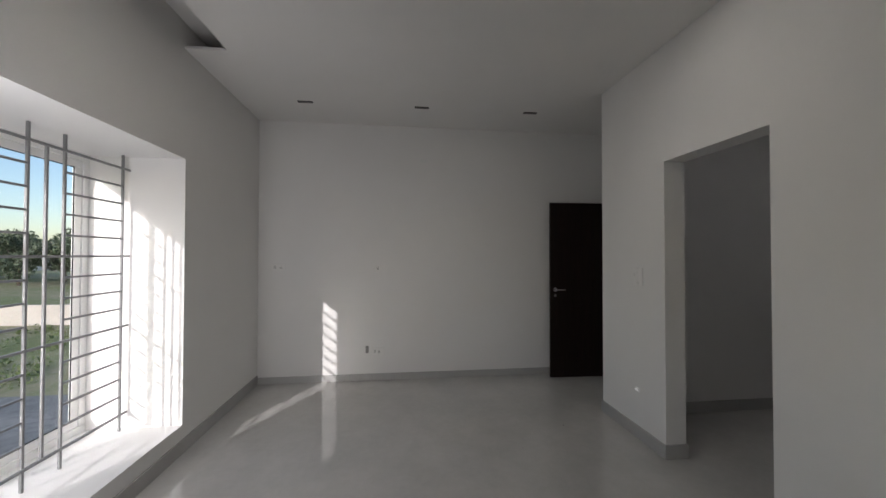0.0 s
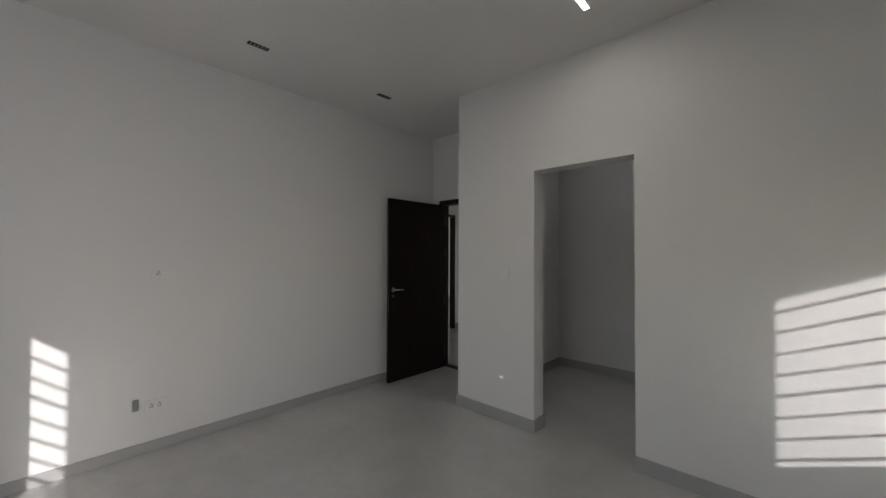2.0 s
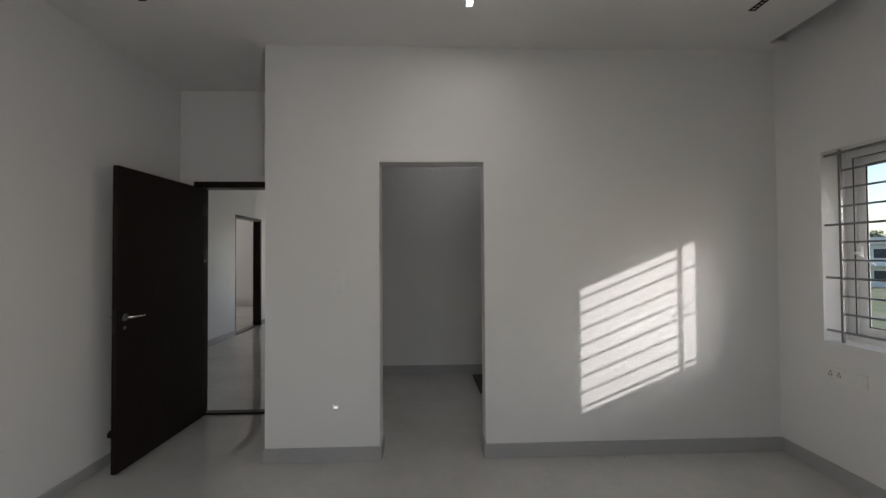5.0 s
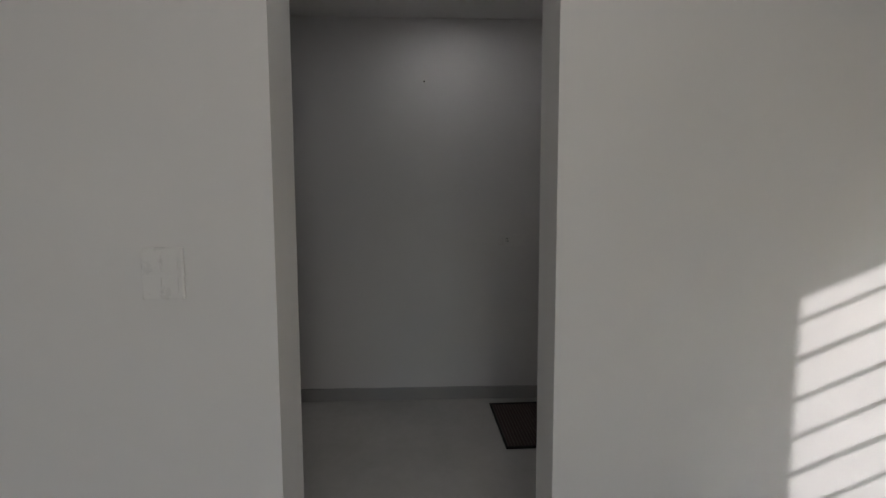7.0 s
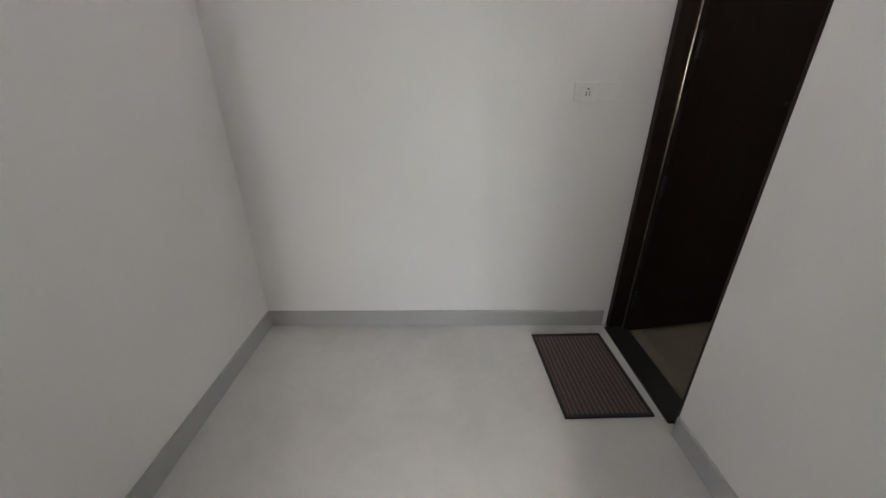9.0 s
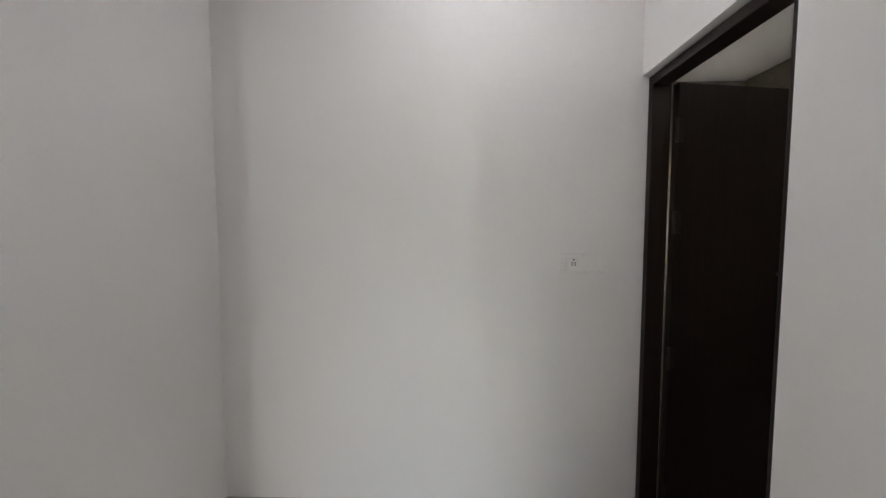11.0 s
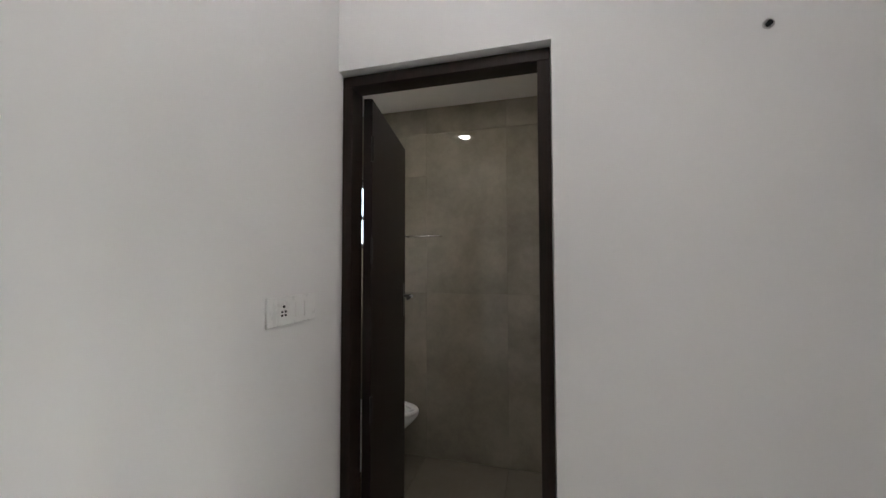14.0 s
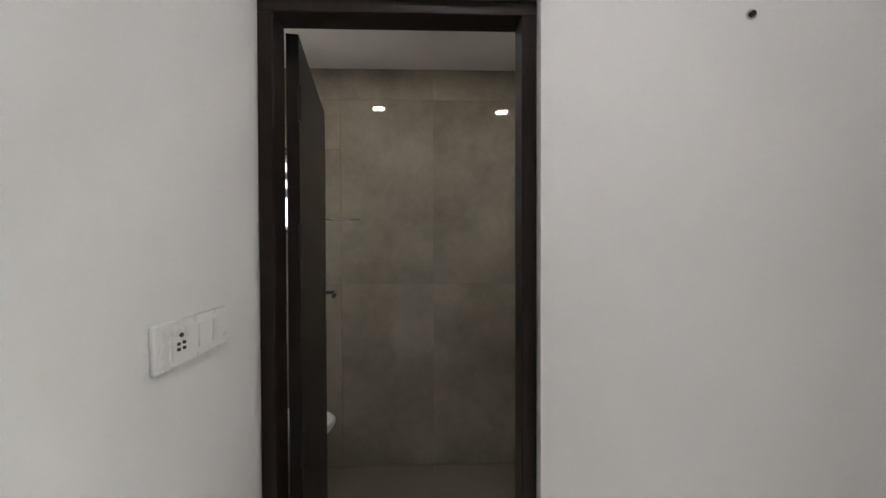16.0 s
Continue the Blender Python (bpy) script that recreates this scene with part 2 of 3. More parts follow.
def slab(axis, a, b, u, v, holes=()):
    """A plate between the planes a and b of one axis, over the spans u and v of the other two, with rectangular holes cut through."""
    us = sorted({*u, *(h[k] for h in holes for k in (0, 1))})
    vs = sorted({*v, *(h[k] for h in holes for k in (2, 3))})
    bm = bmesh.new()
    seen = {}

    def vert(c, p, q):
        key = (round(c, 5), round(p, 5), round(q, 5))
        if key not in seen:
            xyz = {"x": (c, p, q), "y": (p, c, q), "z": (p, q, c)}[axis]
            seen[key] = bm.verts.new(xyz)
        return seen[key]

    def solid(i, j):
        if not (0 <= i < len(us) - 1 and 0 <= j < len(vs) - 1):
            return False
        p, q = (us[i] + us[i + 1]) / 2, (vs[j] + vs[j + 1]) / 2
        return not any(h[0] < p < h[1] and h[2] < q < h[3] for h in holes)

    for i in range(len(us) - 1):
        for j in range(len(vs) - 1):
            if not solid(i, j):
                continue
            p0, p1, q0, q1 = us[i], us[i + 1], vs[j], vs[j + 1]
            for c in (a, b):
                bm.faces.new([vert(c, *k) for k in ((p0, q0), (p1, q0), (p1, q1), (p0, q1))])
            for di, dj, e in ((-1, 0, ((p0, q0), (p0, q1))), (1, 0, ((p1, q0), (p1, q1))), (0, -1, ((p0, q0), (p1, q0))), (0, 1, ((p0, q1), (p1, q1)))):
                if not solid(i + di, j + dj):
                    (k, l) = e
                    bm.faces.new([vert(a, *k), vert(a, *l), vert(b, *l), vert(b, *k)])
    return bm


def structure(name, bm, mat, label):
    return tagged(part(name, bm, mat), label, kind="structure")


# ---- plan, in metres ----
XR_ROOM, Y_SOUTH, H, TOP = 4.79, -3.42, 2.93, 3.12
X_BLOCK, X_O1, X_O2, T_P, O_TOP = 1.085, 1.881, 2.626, 0.155, 2.10
X_D0, X_D1, Y_D = 1.213, 3.17, 1.866
Y_REC = 0.75
BAY = (1.40, 3.18, 0.20, 2.13)
W2 = (-0.945, -0.305, 0.869, 2.087)
BX0, BX1, BY0, BY1, BH = 3.30, 4.62, 0.55, 3.2, 2.58
BWIN = (2.235, 2.84, 1.52, 2.06)

# ---- floors, walls, ceilings ----
structure("floor", slab("z", -0.12, 0.0, (-0.15, 5.02), (-3.57, 2.02), [(BX0 - 0.06, 5.02, BY0 - 0.1, 2.02)]), FLOOR, "polished pale grey vitrified tile floor")
structure("floor_hall", slab("z", -0.12, 0.0, (-4.6, 1.085), (2.02, 8.2)), FLOOR, "polished pale grey tile floor of the hall")
structure("floor_hall_side", slab("z", -0.12, 0.0, (-4.6, -0.15), (0.75, 2.02)), FLOOR, "polished pale grey tile floor of the hall")
structure("wall_west", slab("x", -0.15, 0.0, (-3.57, 0.90), (0, TOP)), PAINT, "white painted plaster wall")
structure("wall_south", slab("y", -3.57, Y_SOUTH, (0.0, 5.02), (0, TOP), [BAY]), PAINT, "white painted plaster wall with a bay window")
structure("wall_east", slab("x", XR_ROOM, 5.02, (Y_SOUTH, 0.0), (0, TOP), [W2]), PAINT, "white painted plaster wall with a grilled window")
structure("wall_dressing", slab("y", 0.0, T_P, (X_BLOCK, 5.02), (0, TOP), [(X_O1, X_O2, 0, O_TOP)]), PAINT, "white painted partition wall with a doorless opening")
structure("wall_recess_side", slab("x", X_BLOCK, X_D0, (T_P, 2.02), (0, TOP)), PAINT, "white painted wall beside the entrance recess")
structure("wall_entrance", slab("y", Y_REC, 0.90, (0.0, X_BLOCK), (0, TOP), [(0.122, 1.045, 0, 2.11)]), PAINT, "white painted wall round the bedroom door")
structure("wall_dressing_back", slab("y", Y_D, 2.02, (X_D0, X_D1), (0, TOP)), PAINT, "white painted back wall of the dressing room")
structure("wall_bath_door", slab("x", X_D1, BX0, (T_P, BY1 + 0.12), (0, TOP), [(1.122, 1.866, 0, 2.100)]), PAINT, "white painted wall round the bathroom door")
structure("ceiling", slab("z", H, H + 0.02, (0.0, XR_ROOM), (Y_SOUTH, Y_REC), [(4.66, XR_ROOM, Y_SOUTH, -0.10), (1.43, 4.66, Y_SOUTH, -3.13), (X_BLOCK, XR_ROOM, 0.0, Y_REC)]), CEIL, "white gypsum false ceiling with curtain slots")
structure("ceiling_dressing", slab("z", H, H + 0.02, (X_D0, X_D1), (T_P, Y_D)), CEIL, "white gypsum ceiling of the dressing room")
structure("roof_slab", slab("z", TOP, TOP + 0.15, (-4.75, 5.02), (-3.57, 8.35)), CEIL, "concrete roof slab")
structure("foundation_wall", cubes(((-0.15, -3.57, -3.4), (5.02, 2.0, -0.13))), HOUSE, "plastered lower storey of the house")

# out of view; height set so its edge cuts the top of the sun patch
structure("sunshade", cubes(((5.02, -1.2, 2.11), (5.62, 0.0, 2.19)), bevel=0.004), HOUSE, "plastered sunshade over the small window")

# hall behind the bedroom door
structure("wall_hall_west", slab("x", -1.45, -1.30, (0.90, 8.2), (0, TOP), [(4.14, 5.18, 0, 2.20), (1.80, 2.70, 0, 2.19)]), PAINT, "white painted hall wall with two door openings")
# openings in the east and north walls are unseen, added to light the hall
structure("wall_hall_east", slab("x", X_BLOCK, X_D0, (2.02, 8.2), (0, TOP), [(3.7, 5.2, 0.9, 2.1)]), PAINT, "white painted hall wall with an added opening out of view")
structure("wall_hall_north", slab("y", 8.2, 8.35, (-4.75, 1.215), (0, TOP), [(-1.1, 0.7, 0.5, 2.45), (-4.5, -3.8, 0.5, 2.45)]), PAINT, "white painted end wall of the hall")
structure("wall_hall_south", slab("y", 0.75, 0.90, (-4.75, -0.15), (0, TOP)), PAINT, "white painted hall wall")
structure("wall_far_room", slab("x", -4.75, -4.60, (0.90, 8.2), (0, TOP)), PAINT, "white painted wall of the far room")
structure("ceiling_hall", slab("z", H, H + 0.02, (-4.6, X_BLOCK), (0.90, 8.2)), CEIL, "white hall ceiling")

# bathroom shell
structure("wall_bath_east", slab("x", BX1 + 0.01, BX1 + 0.15, (BY0 - 0.12, BY1 + 0.12), (-0.12, TOP), [BWIN]), GROUT, "bathroom wall behind the tiles")
structure("wall_bath_south", slab("y", BY0 - 0.12, BY0 - 0.01, (BX0, BX1 + 0.01), (-0.12, TOP)), GROUT, "bathroom wall behind the tiles")
structure("wall_bath_north", slab("y", BY1 + 0.01, BY1 + 0.12, (BX0, BX1 + 0.01), (-0.12, TOP)), GROUT, "bathroom wall behind the tiles")
structure("floor_bath", slab("z", -0.12, -0.03, (BX0 - 0.06, BX1 + 0.01), (BY0 - 0.01, BY1 + 0.01)), GROUT, "mortar bed of the bathroom floor")
structure("ceiling_bath", slab("z", BH, BH + 0.02, (BX0, BX1 + 0.01), (BY0 - 0.01, BY1 + 0.01)), CEIL, "white bathroom ceiling")


def skirting(lo, hi):
    bm = cubes((lo, hi), bevel=0.002)
    return structure("baseboard", bm, SKIRT, "grey tile skirting")


def skirt_run(runs):
    for x0, y0, x1, y1 in runs:
        skirting((x0, y0, 0.0), (x1, y1, 0.074 if x0 == 0 else 0.1))


s = 0.012
skirt_run([
    (0, Y_SOUTH + s, s, Y_REC), (s, Y_SOUTH, XR_ROOM - s, Y_SOUTH + s), (XR_ROOM - s, Y_SOUTH, XR_ROOM, 0.0),
    (X_BLOCK - s, -s, X_O1, 0.0), (X_O2, -s, XR_ROOM - s, 0.0), (X_BLOCK - s, 0.0, X_BLOCK, Y_REC),
    (X_O1, -s, X_O1 + s, T_P + s), (X_O2 - s, -s, X_O2, T_P + s),
    (X_D0, T_P + s, X_D0 + s, Y_D), (X_D0 + s, Y_D - s, X_D1, Y_D), (X_D0, T_P, X_O1, T_P + s), (X_O2, T_P, X_D1, T_P + s),
    (X_D1 - s, T_P + s, X_D1, 1.118), (-1.30, 0.9, -1.30 + s, 1.80), (-1.30, 2.70, -1.30 + s, 4.14), (-1.30, 5.18, -1.30 + s, 8.2), (-4.6, 0.9, -4.6 + s, 8.2),
])


# ---- windows ----
def sash(parent, axis_x, u0, u1, z0, z1, c, w=0.042, d=0.05):
    """A rectangular window frame in the plane c, with a rebate, in mitred bars."""
    bm = bmesh.new()
    for lo, hi in (((u0, z0), (u1, z0 + w)), ((u0, z1 - w), (u1, z1)), ((u0, z0 + w), (u0 + w, z1 - w)), ((u1 - w, z0 + w), (u1, z1 - w))):
        if axis_x:
            box(bm, (c, lo[0], lo[1]), (c + d, hi[0], hi[1]), 0.004)
        else:
            box(bm, (lo[0], c, lo[1]), (hi[0], c + d, hi[1]), 0.004)
    return part("window_frame", bm, UPVC, parent)


def pane(parent, lo, hi, mat=GLASS):
    ob = part("pane", cubes((lo, hi)), mat, parent)
    ob.visible_shadow = False
    return ob


def gasket(parent, axis_x, u0, u1, z0, z1, c, g=0.006):
    """Thin black rubber seal round a pane, set on the room side of the plane c."""
    bm = bmesh.new()
    for lo, hi in (((u0, z0), (u1, z0 + g)), ((u0, z1 - g), (u1, z1)), ((u0, z0 + g), (u0 + g, z1 - g)), ((u1 - g, z0 + g), (u1, z1 - g))):
        if axis_x:
            box(bm, (c - 0.004, lo[0], lo[1]), (c, hi[0], hi[1]))
        else:
            box(bm, (lo[0], c, lo[1]), (hi[0], c + 0.004, hi[1]))
    return part("gasket", bm, BLACK, parent, "black rubber glazing seal")


# bay window in the south wall
bay = tagged(base_at("window_1", 0, 0, 0), "white bay window with clear panes", kind="structure")
YG = -4.06
bm = cubes(((BAY[0] - 0.12, YG - 0.06, BAY[2] - 0.12), (BAY[0], -3.57, BAY[3] + 0.12)), ((BAY[1], YG - 0.06, BAY[2] - 0.12), (BAY[1] + 0.12, -3.57, BAY[3] + 0.12)),
           ((BAY[0], YG - 0.06, BAY[3]), (BAY[1], -3.57, BAY[3] + 0.12)), ((BAY[0], YG - 0.06, BAY[2] - 0.12), (BAY[1], -3.57, BAY[2])))
part("bay_box", bm, PAINT, bay, "white painted projecting bay box")
sash(bay, False, BAY[0], BAY[1], BAY[2], BAY[3], YG - 0.05, 0.05, 0.06)
mid = (BAY[0] + BAY[1]) / 2
for u0, u1, dy in ((BAY[0] + 0.05, mid, 0.012), (mid, BAY[1] - 0.05, -0.014)):
    sash(bay, False, u0, u1, BAY[2] + 0.05, BAY[3] - 0.05 - 0.0, YG - 0.035 + dy, 0.05, 0.022)
    gasket(bay, False, u0 + 0.05, u1 - 0.05, BAY[2] + 0.1, BAY[3] - 0.1, YG - 0.023 + dy)
    pane(bay, (u0 + 0.045, YG - 0.028 + dy, BAY[2] + 0.095), (u1 - 0.045, YG - 0.023 + dy, BAY[3] - 0.095))


def square_bar(bm, lo, hi):
    box(bm, lo, hi, 0.0015)


def grille(label, axis_x, c, uprights, rails, full, z_lo, z_hi, ends, gaps, between=()):
    """A steel window grille: uprights, long rails into the reveal, short rails in some fields."""
    g = tagged(base_at("window_grille"), label, "window grille")
    h = 0.007

    def bar(name, u0, u1, z0, z1, deep=0.0):
        lo, hi = ((c - h - deep, u0, z0), (c + h - deep, u1, z1)) if axis_x else ((u0, c - h - deep, z0), (u1, c + h - deep, z1))
        b = bmesh.new()
        square_bar(b, lo, hi)
        part(name, b, BAR, g)
    for u in uprights:
        bar("upright", u - h, u + h, z_lo, z_hi)
    for u in between:
        bar("centre_upright", u - h, u + h, full[0] - h, full[-1] + h)
    for z in full:
        bar("rail", ends[0], ends[1], z - h, z + h, 0.012 if axis_x else -0.012)
    fields = [(a, b) for k, (a, b) in enumerate(zip(uprights, uprights[1:])) if k not in gaps]
    for z in rails:
        for a, b in fields:
            bar("short_rail", a + h, b - h, z - 0.006, z + 0.006)
    return g


grille("grey painted steel grille in the bay window", False, -3.80, [1.452, 1.90, 2.114, 2.56, 2.775, 3.12],
       [0.3175 + 0.1225 * i for i in range(15) if i not in (0, 5, 9, 14)], [0.3175, 0.93, 1.42, 2.0325], 0.20, 2.13, (1.402, 3.178), (1, 3), (2.010, 2.667))

win2 = tagged(base_at("window_2"), "white window with clear panes in a deep reveal", kind="structure")
sash(win2, True, W2[0], W2[1], W2[2], W2[3], 4.955, 0.05, 0.06)
sash(win2, True, W2[0] + 0.05, W2[1] - 0.05, W2[2] + 0.05, W2[3] - 0.05, 4.972, 0.045, 0.024)
pane(win2, (4.982, W2[0] + 0.09, W2[2] + 0.09), (4.987, W2[1] - 0.09, W2[3] - 0.09))
gasket(win2, True, W2[0] + 0.095, W2[1] - 0.095, W2[2] + 0.095, W2[3] - 0.095, 4.982)
gasket(win2, True, W2[0] + 0.047, W2[1] - 0.047, W2[2] + 0.047, W2[3] - 0.047, 4.954, 0.004)
b = bmesh.new()
box(b, (4.952, -0.388, 1.385), (4.972, -0.362, 1.475), 0.003)
rod(b, (4.952, -0.375, 1.43), (4.933, -0.375, 1.43), 0.007, 12)
rod(b, (4.935, -0.472, 1.358), (4.935, -0.366, 1.434), 0.006, 12)
part("window_handle", b, UPVC, win2, "white plastic window handle")
grille("grey painted steel grille in the small window", True, 4.825, [-0.845, -0.764, -0.386],
       [0.938 + 0.1125 * i for i in range(11) if i not in (0, 3, 6, 10)], [0.938, 1.2755, 1.613, 2.063], 0.871, 2.085, (-0.943, -0.307), (0,))


# ---- doors ----
def door_frame(parent, axis_x, u0, u1, z1, c0, c1, w=0.055):
    bm = bmesh.new()
    def b(a0, a1, q0, q1):
        lo, hi = ((c0, a0, q0), (c1, a1, q1)) if axis_x else ((a0, c0, q0), (a1, c1, q1))
        box(bm, lo, hi, 0.003)
    b(u0, u0 + w, 0, z1 - w)
    b(u1 - w, u1, 0, z1 - w)
    b(u0, u1, z1 - w, z1)
    return part("door_frame", bm, WENGE_FRAME, parent)


def lever(parent, side, x, z, metal, rose):
    """A lever handle on a long plate; the leaf lies along local +x, its face towards side * y."""
    bm = bmesh.new()
    if rose:
        rod(bm, (x, side * 0.0155, z + 0.02), (x, side * 0.025, z + 0.02), 0.025, 24)
        rod(bm, (x, side * 0.0155, z - 0.05), (x, side * 0.022, z - 0.05), 0.014, 20)
    else:
        box(bm, (x - 0.02, side * 0.0185 - 0.003, z - 0.09), (x + 0.02, side * 0.0185 + 0.003, z + 0.09), 0.002)
    plate = part("handle_plate", bm, metal, parent)
    bm = bmesh.new()
    y0 = side * 0.02
    rod(bm, (x, y0, z + 0.02), (x, y0 + side * 0.045, z + 0.02), 0.009, 12)
    rod(bm, (x + 0.004, y0 + side * 0.045, z + 0.02), (x - 0.11, y0 + side * 0.045, z + 0.017), 0.008, 12)
    part("handle", bm, metal, parent, smooth=True)
    return plate


def leaf_door(name, hx, hy, rz, length, z1, label, metal, mirror, hz=1.0):
    """A flush dark door leaf, hinged at its local origin and lying along local +x."""
    d = tagged(base_at(name, hx, hy, 0, rz), label, "door")
    bm = cubes(((0.0, -0.0175, 0.008), (length, 0.0175, z1)), bevel=0.002)
    part("leaf", bm, WENGE, d)
    for k in (-1, 1):
        lever(d, k, length - 0.055, hz, metal, metal is CHROME)
    bm = cubes(((length - 0.0005, -0.012, hz - 0.08), (length + 0.0015, 0.012, hz + 0.08)))
    part("lock_face", bm, GUNMETAL, d)
    for z in (0.22, 0.85, 1.45, z1 - 0.2):
        b = bmesh.new()
        rod(b, (-0.005, mirror * 0.02, z - 0.05), (-0.005, mirror * 0.02, z + 0.05), 0.006, 10)
        box(b, (-0.004, mirror * 0.015 - 0.002, z - 0.05), (0.03, mirror * 0.0185 + 0.001, z + 0.05))
        part("hinge", b, GUNMETAL, d)
    return d


d1 = tagged(base_at("door_1"), "dark wooden door frame with a dark sill", kind="structure")
door_frame(d1, False, 0.122, 1.045, 2.11, 0.742, 0.868)
part("sill", cubes(((0.122, 0.80, 0.0), (1.045, 0.868, 0.018)), bevel=0.003), WENGE_FRAME, d1)
leaf_door("bedroom_door", 0.186, 0.775, -91.9, 0.886, 2.047, "dark brown flush wooden door standing open against the wall", CHROME, 1, 1.01)
d2 = tagged(base_at("door_2"), "dark wooden bathroom door frame with a dark sill", kind="structure")
door_frame(d2, True, 1.126, 1.863, 2.091, 3.196, 3.276, 0.04)
part("sill", cubes(((3.172, 1.167, 0.0), (3.30, 1.822, 0.015)), bevel=0.003), GUNMETAL, d2)
leaf_door("bathroom_door", 3.284, 1.805, 9.6, 0.638, 2.043, "dark brown flush wooden bathroom door standing open", GUNMETAL, -1, 1.205)
d3 = tagged(base_at("door_3"), "dark wooden frame of the far hall door", kind="structure")
door_frame(d3, True, 4.14, 5.18, 2.20, -1.46, -1.305, 0.045)
part("sill", cubes(((-1.45, 4.185, 0.0), (-1.305, 5.135, 0.015)), bevel=0.003), WENGE_FRAME, d3)
d4 = tagged(base_at("door_4"), "dark wooden frame of an open hall doorway", kind="structure")
door_frame(d4, True, 1.80, 2.70, 2.19, -1.41, -1.305, 0.045)
stop = tagged(base_at("door_stop", 0, 0.05, 0.2), "black rubber door stop on the wall beside the door", "door stop")
b = bmesh.new()
rod(b, (0.0, 0, 0), (0.012, 0, 0), 0.026, 16)
part("base", b, GUNMETAL, stop)
b = bmesh.new()
rod(b, (0.012, 0, 0), (0.075, 0, 0), 0.012, 14)
part("stem", b, GUNMETAL, stop)
b = bmesh.new()
rod(b, (0.075, 0, 0), (0.098, 0, 0), 0.022, 16, 0.018)
part("rubber_tip", b, BLACK, stop, "black rubber tip")


# ---- ceiling lamps ----
def spot_bar():
    """A recessed black strip with five small reflectors, lying along local y."""
    o = tagged(base_at("spot_lamp"), "black recessed strip lamp with five small reflectors", "ceiling lamp", "strip lamps in the bedroom ceiling")
    b = bmesh.new()
    for lo, hi in (((-0.021, -0.071, -0.004), (-0.017, 0.071, 0.0)), ((0.017, -0.071, -0.004), (0.021, 0.071, 0.0)), ((-0.017, -0.071, -0.004), (0.017, -0.067, 0.0)), ((-0.017, 0.067, -0.004), (0.017, 0.071, 0.0))):
        box(b, lo, hi)
    part("bezel", b, BLACK, o)
    part("backplate", cubes(((-0.017, -0.067, -0.0015), (0.017, 0.067, 0.0))), BLACK, o)
    for k in range(5):
        b = bmesh.new()
        rod(b, (0, -0.052 + k * 0.026, -0.0015), (0, -0.052 + k * 0.026, -0.0032), 0.0075, 14, 0.0095)
        part("reflector", b, DOT, o)
    return o


first = spot_bar()
first.matrix_basis = pose(0.577, -0.505, H)
for x, y in ((0.577, -1.645), (0.577, -2.786), (4.227, -0.508), (4.227, -1.645), (4.227, -2.786)):
    copy_thing(first, pose(x, y, H))
strip = tagged(base_at("strip_light", 2.482, -1.635, H), "lit warm white linear ceiling light", "ceiling light")
part("diffuser", cubes(((-0.016, -1.196, -0.003), (0.016, 1.196, 0.0))), LED_WARM, strip, "glowing warm white diffuser")
part("trim", cubes(((-0.02, -1.2, -0.004), (-0.016, 1.2, 0)), ((0.016, -1.2, -0.004), (0.02, 1.2, 0)), ((-0.016, -1.2, -0.004), (0.016, -1.196, 0)), ((-0.016, 1.196, -0.004), (0.016, 1.2, 0))), DOT, strip)


def square_light(x, y, z, mat, r, label, group):
    o = tagged(base_at("downlight", x, y, z), label, "ceiling light", group)
    part("panel", cubes(((-r, -r, -0.004), (r, r, 0.0))), mat, o, "glowing white panel")
    part("rim", cubes(((-r - 0.008, -r - 0.008, -0.007), (-r, r + 0.008, 0)), ((r, -r - 0.008, -0.007), (r + 0.008, r + 0.008, 0)), ((-r, -r - 0.008, -0.007), (r, -r, 0)), ((-r, r, -0.007), (r, r + 0.008, 0))), PLATE, o)
    return o


for x, y in ((3.94, 1.84), (3.88, 0.79)):
    square_light(x, y, BH, LED_BATH, 0.043, "small square lit bathroom downlight", "bathroom downlights")
square_light(2.42, 1.28, H, LED_COOL, 0.055, "small square lit cool white downlight", "dressing room downlight")


# ---- switches and sockets ----
def pins(bm, x, z, k=1.0):
    """Five round holes of a socket on the local face y = 0: earth above two pairs."""
    for dx, dz, r in ((0, 0.0115, 0.0034), (-0.0062, -0.001, 0.0027), (0.0062, -0.001, 0.0027), (-0.0062, -0.0095, 0.0027), (0.0062, -0.0095, 0.0027)):
        rod(bm, (x + dx * k, -0.0105, z + dz * k), (x + dx * k, -0.0135, z + dz * k), r * k, 12)


GREY = plain("grey_plastic", (0.27, 0.267, 0.262), 0.4, 0, 0.05, 20)


def wall_plate(x, y, z, rz, w, h, sockets, rockers, label, body=None):
    """A modular plate: local x runs along the wall, local -y faces the room."""
    o = tagged(base_at("switch_plate", x, y, z, rz), label, "switch plate")
    part("frame", cubes(((-w / 2, -0.009, -h / 2), (w / 2, 0.0, h / 2)), bevel=0.003), body or PLATE, o)
    for x0 in sockets:
        part("socket", cubes(((x0 - 0.021, -0.0105, -h / 2 + 0.012), (x0 + 0.021, -0.009, h / 2 - 0.012))), PLATE, o)
        b = bmesh.new()
        pins(b, x0, 0.0, 1.15)
        part("socket_holes", b, HOLE, o, "five dark socket holes")
    for x0, z0, rw, rh in rockers:
        b = bmesh.new()
        box(b, (x0 - rw / 2, -0.0105, z0 - rh / 2), (x0 + rw / 2, -0.009, z0 + rh / 2), 0.0006, None)
        for v in b.verts:
            if v.co.y < -0.0097 and v.co.z < z0:
                v.co.y -= 0.0012
        part("rocker", b, body or PLATE, o)
    return o


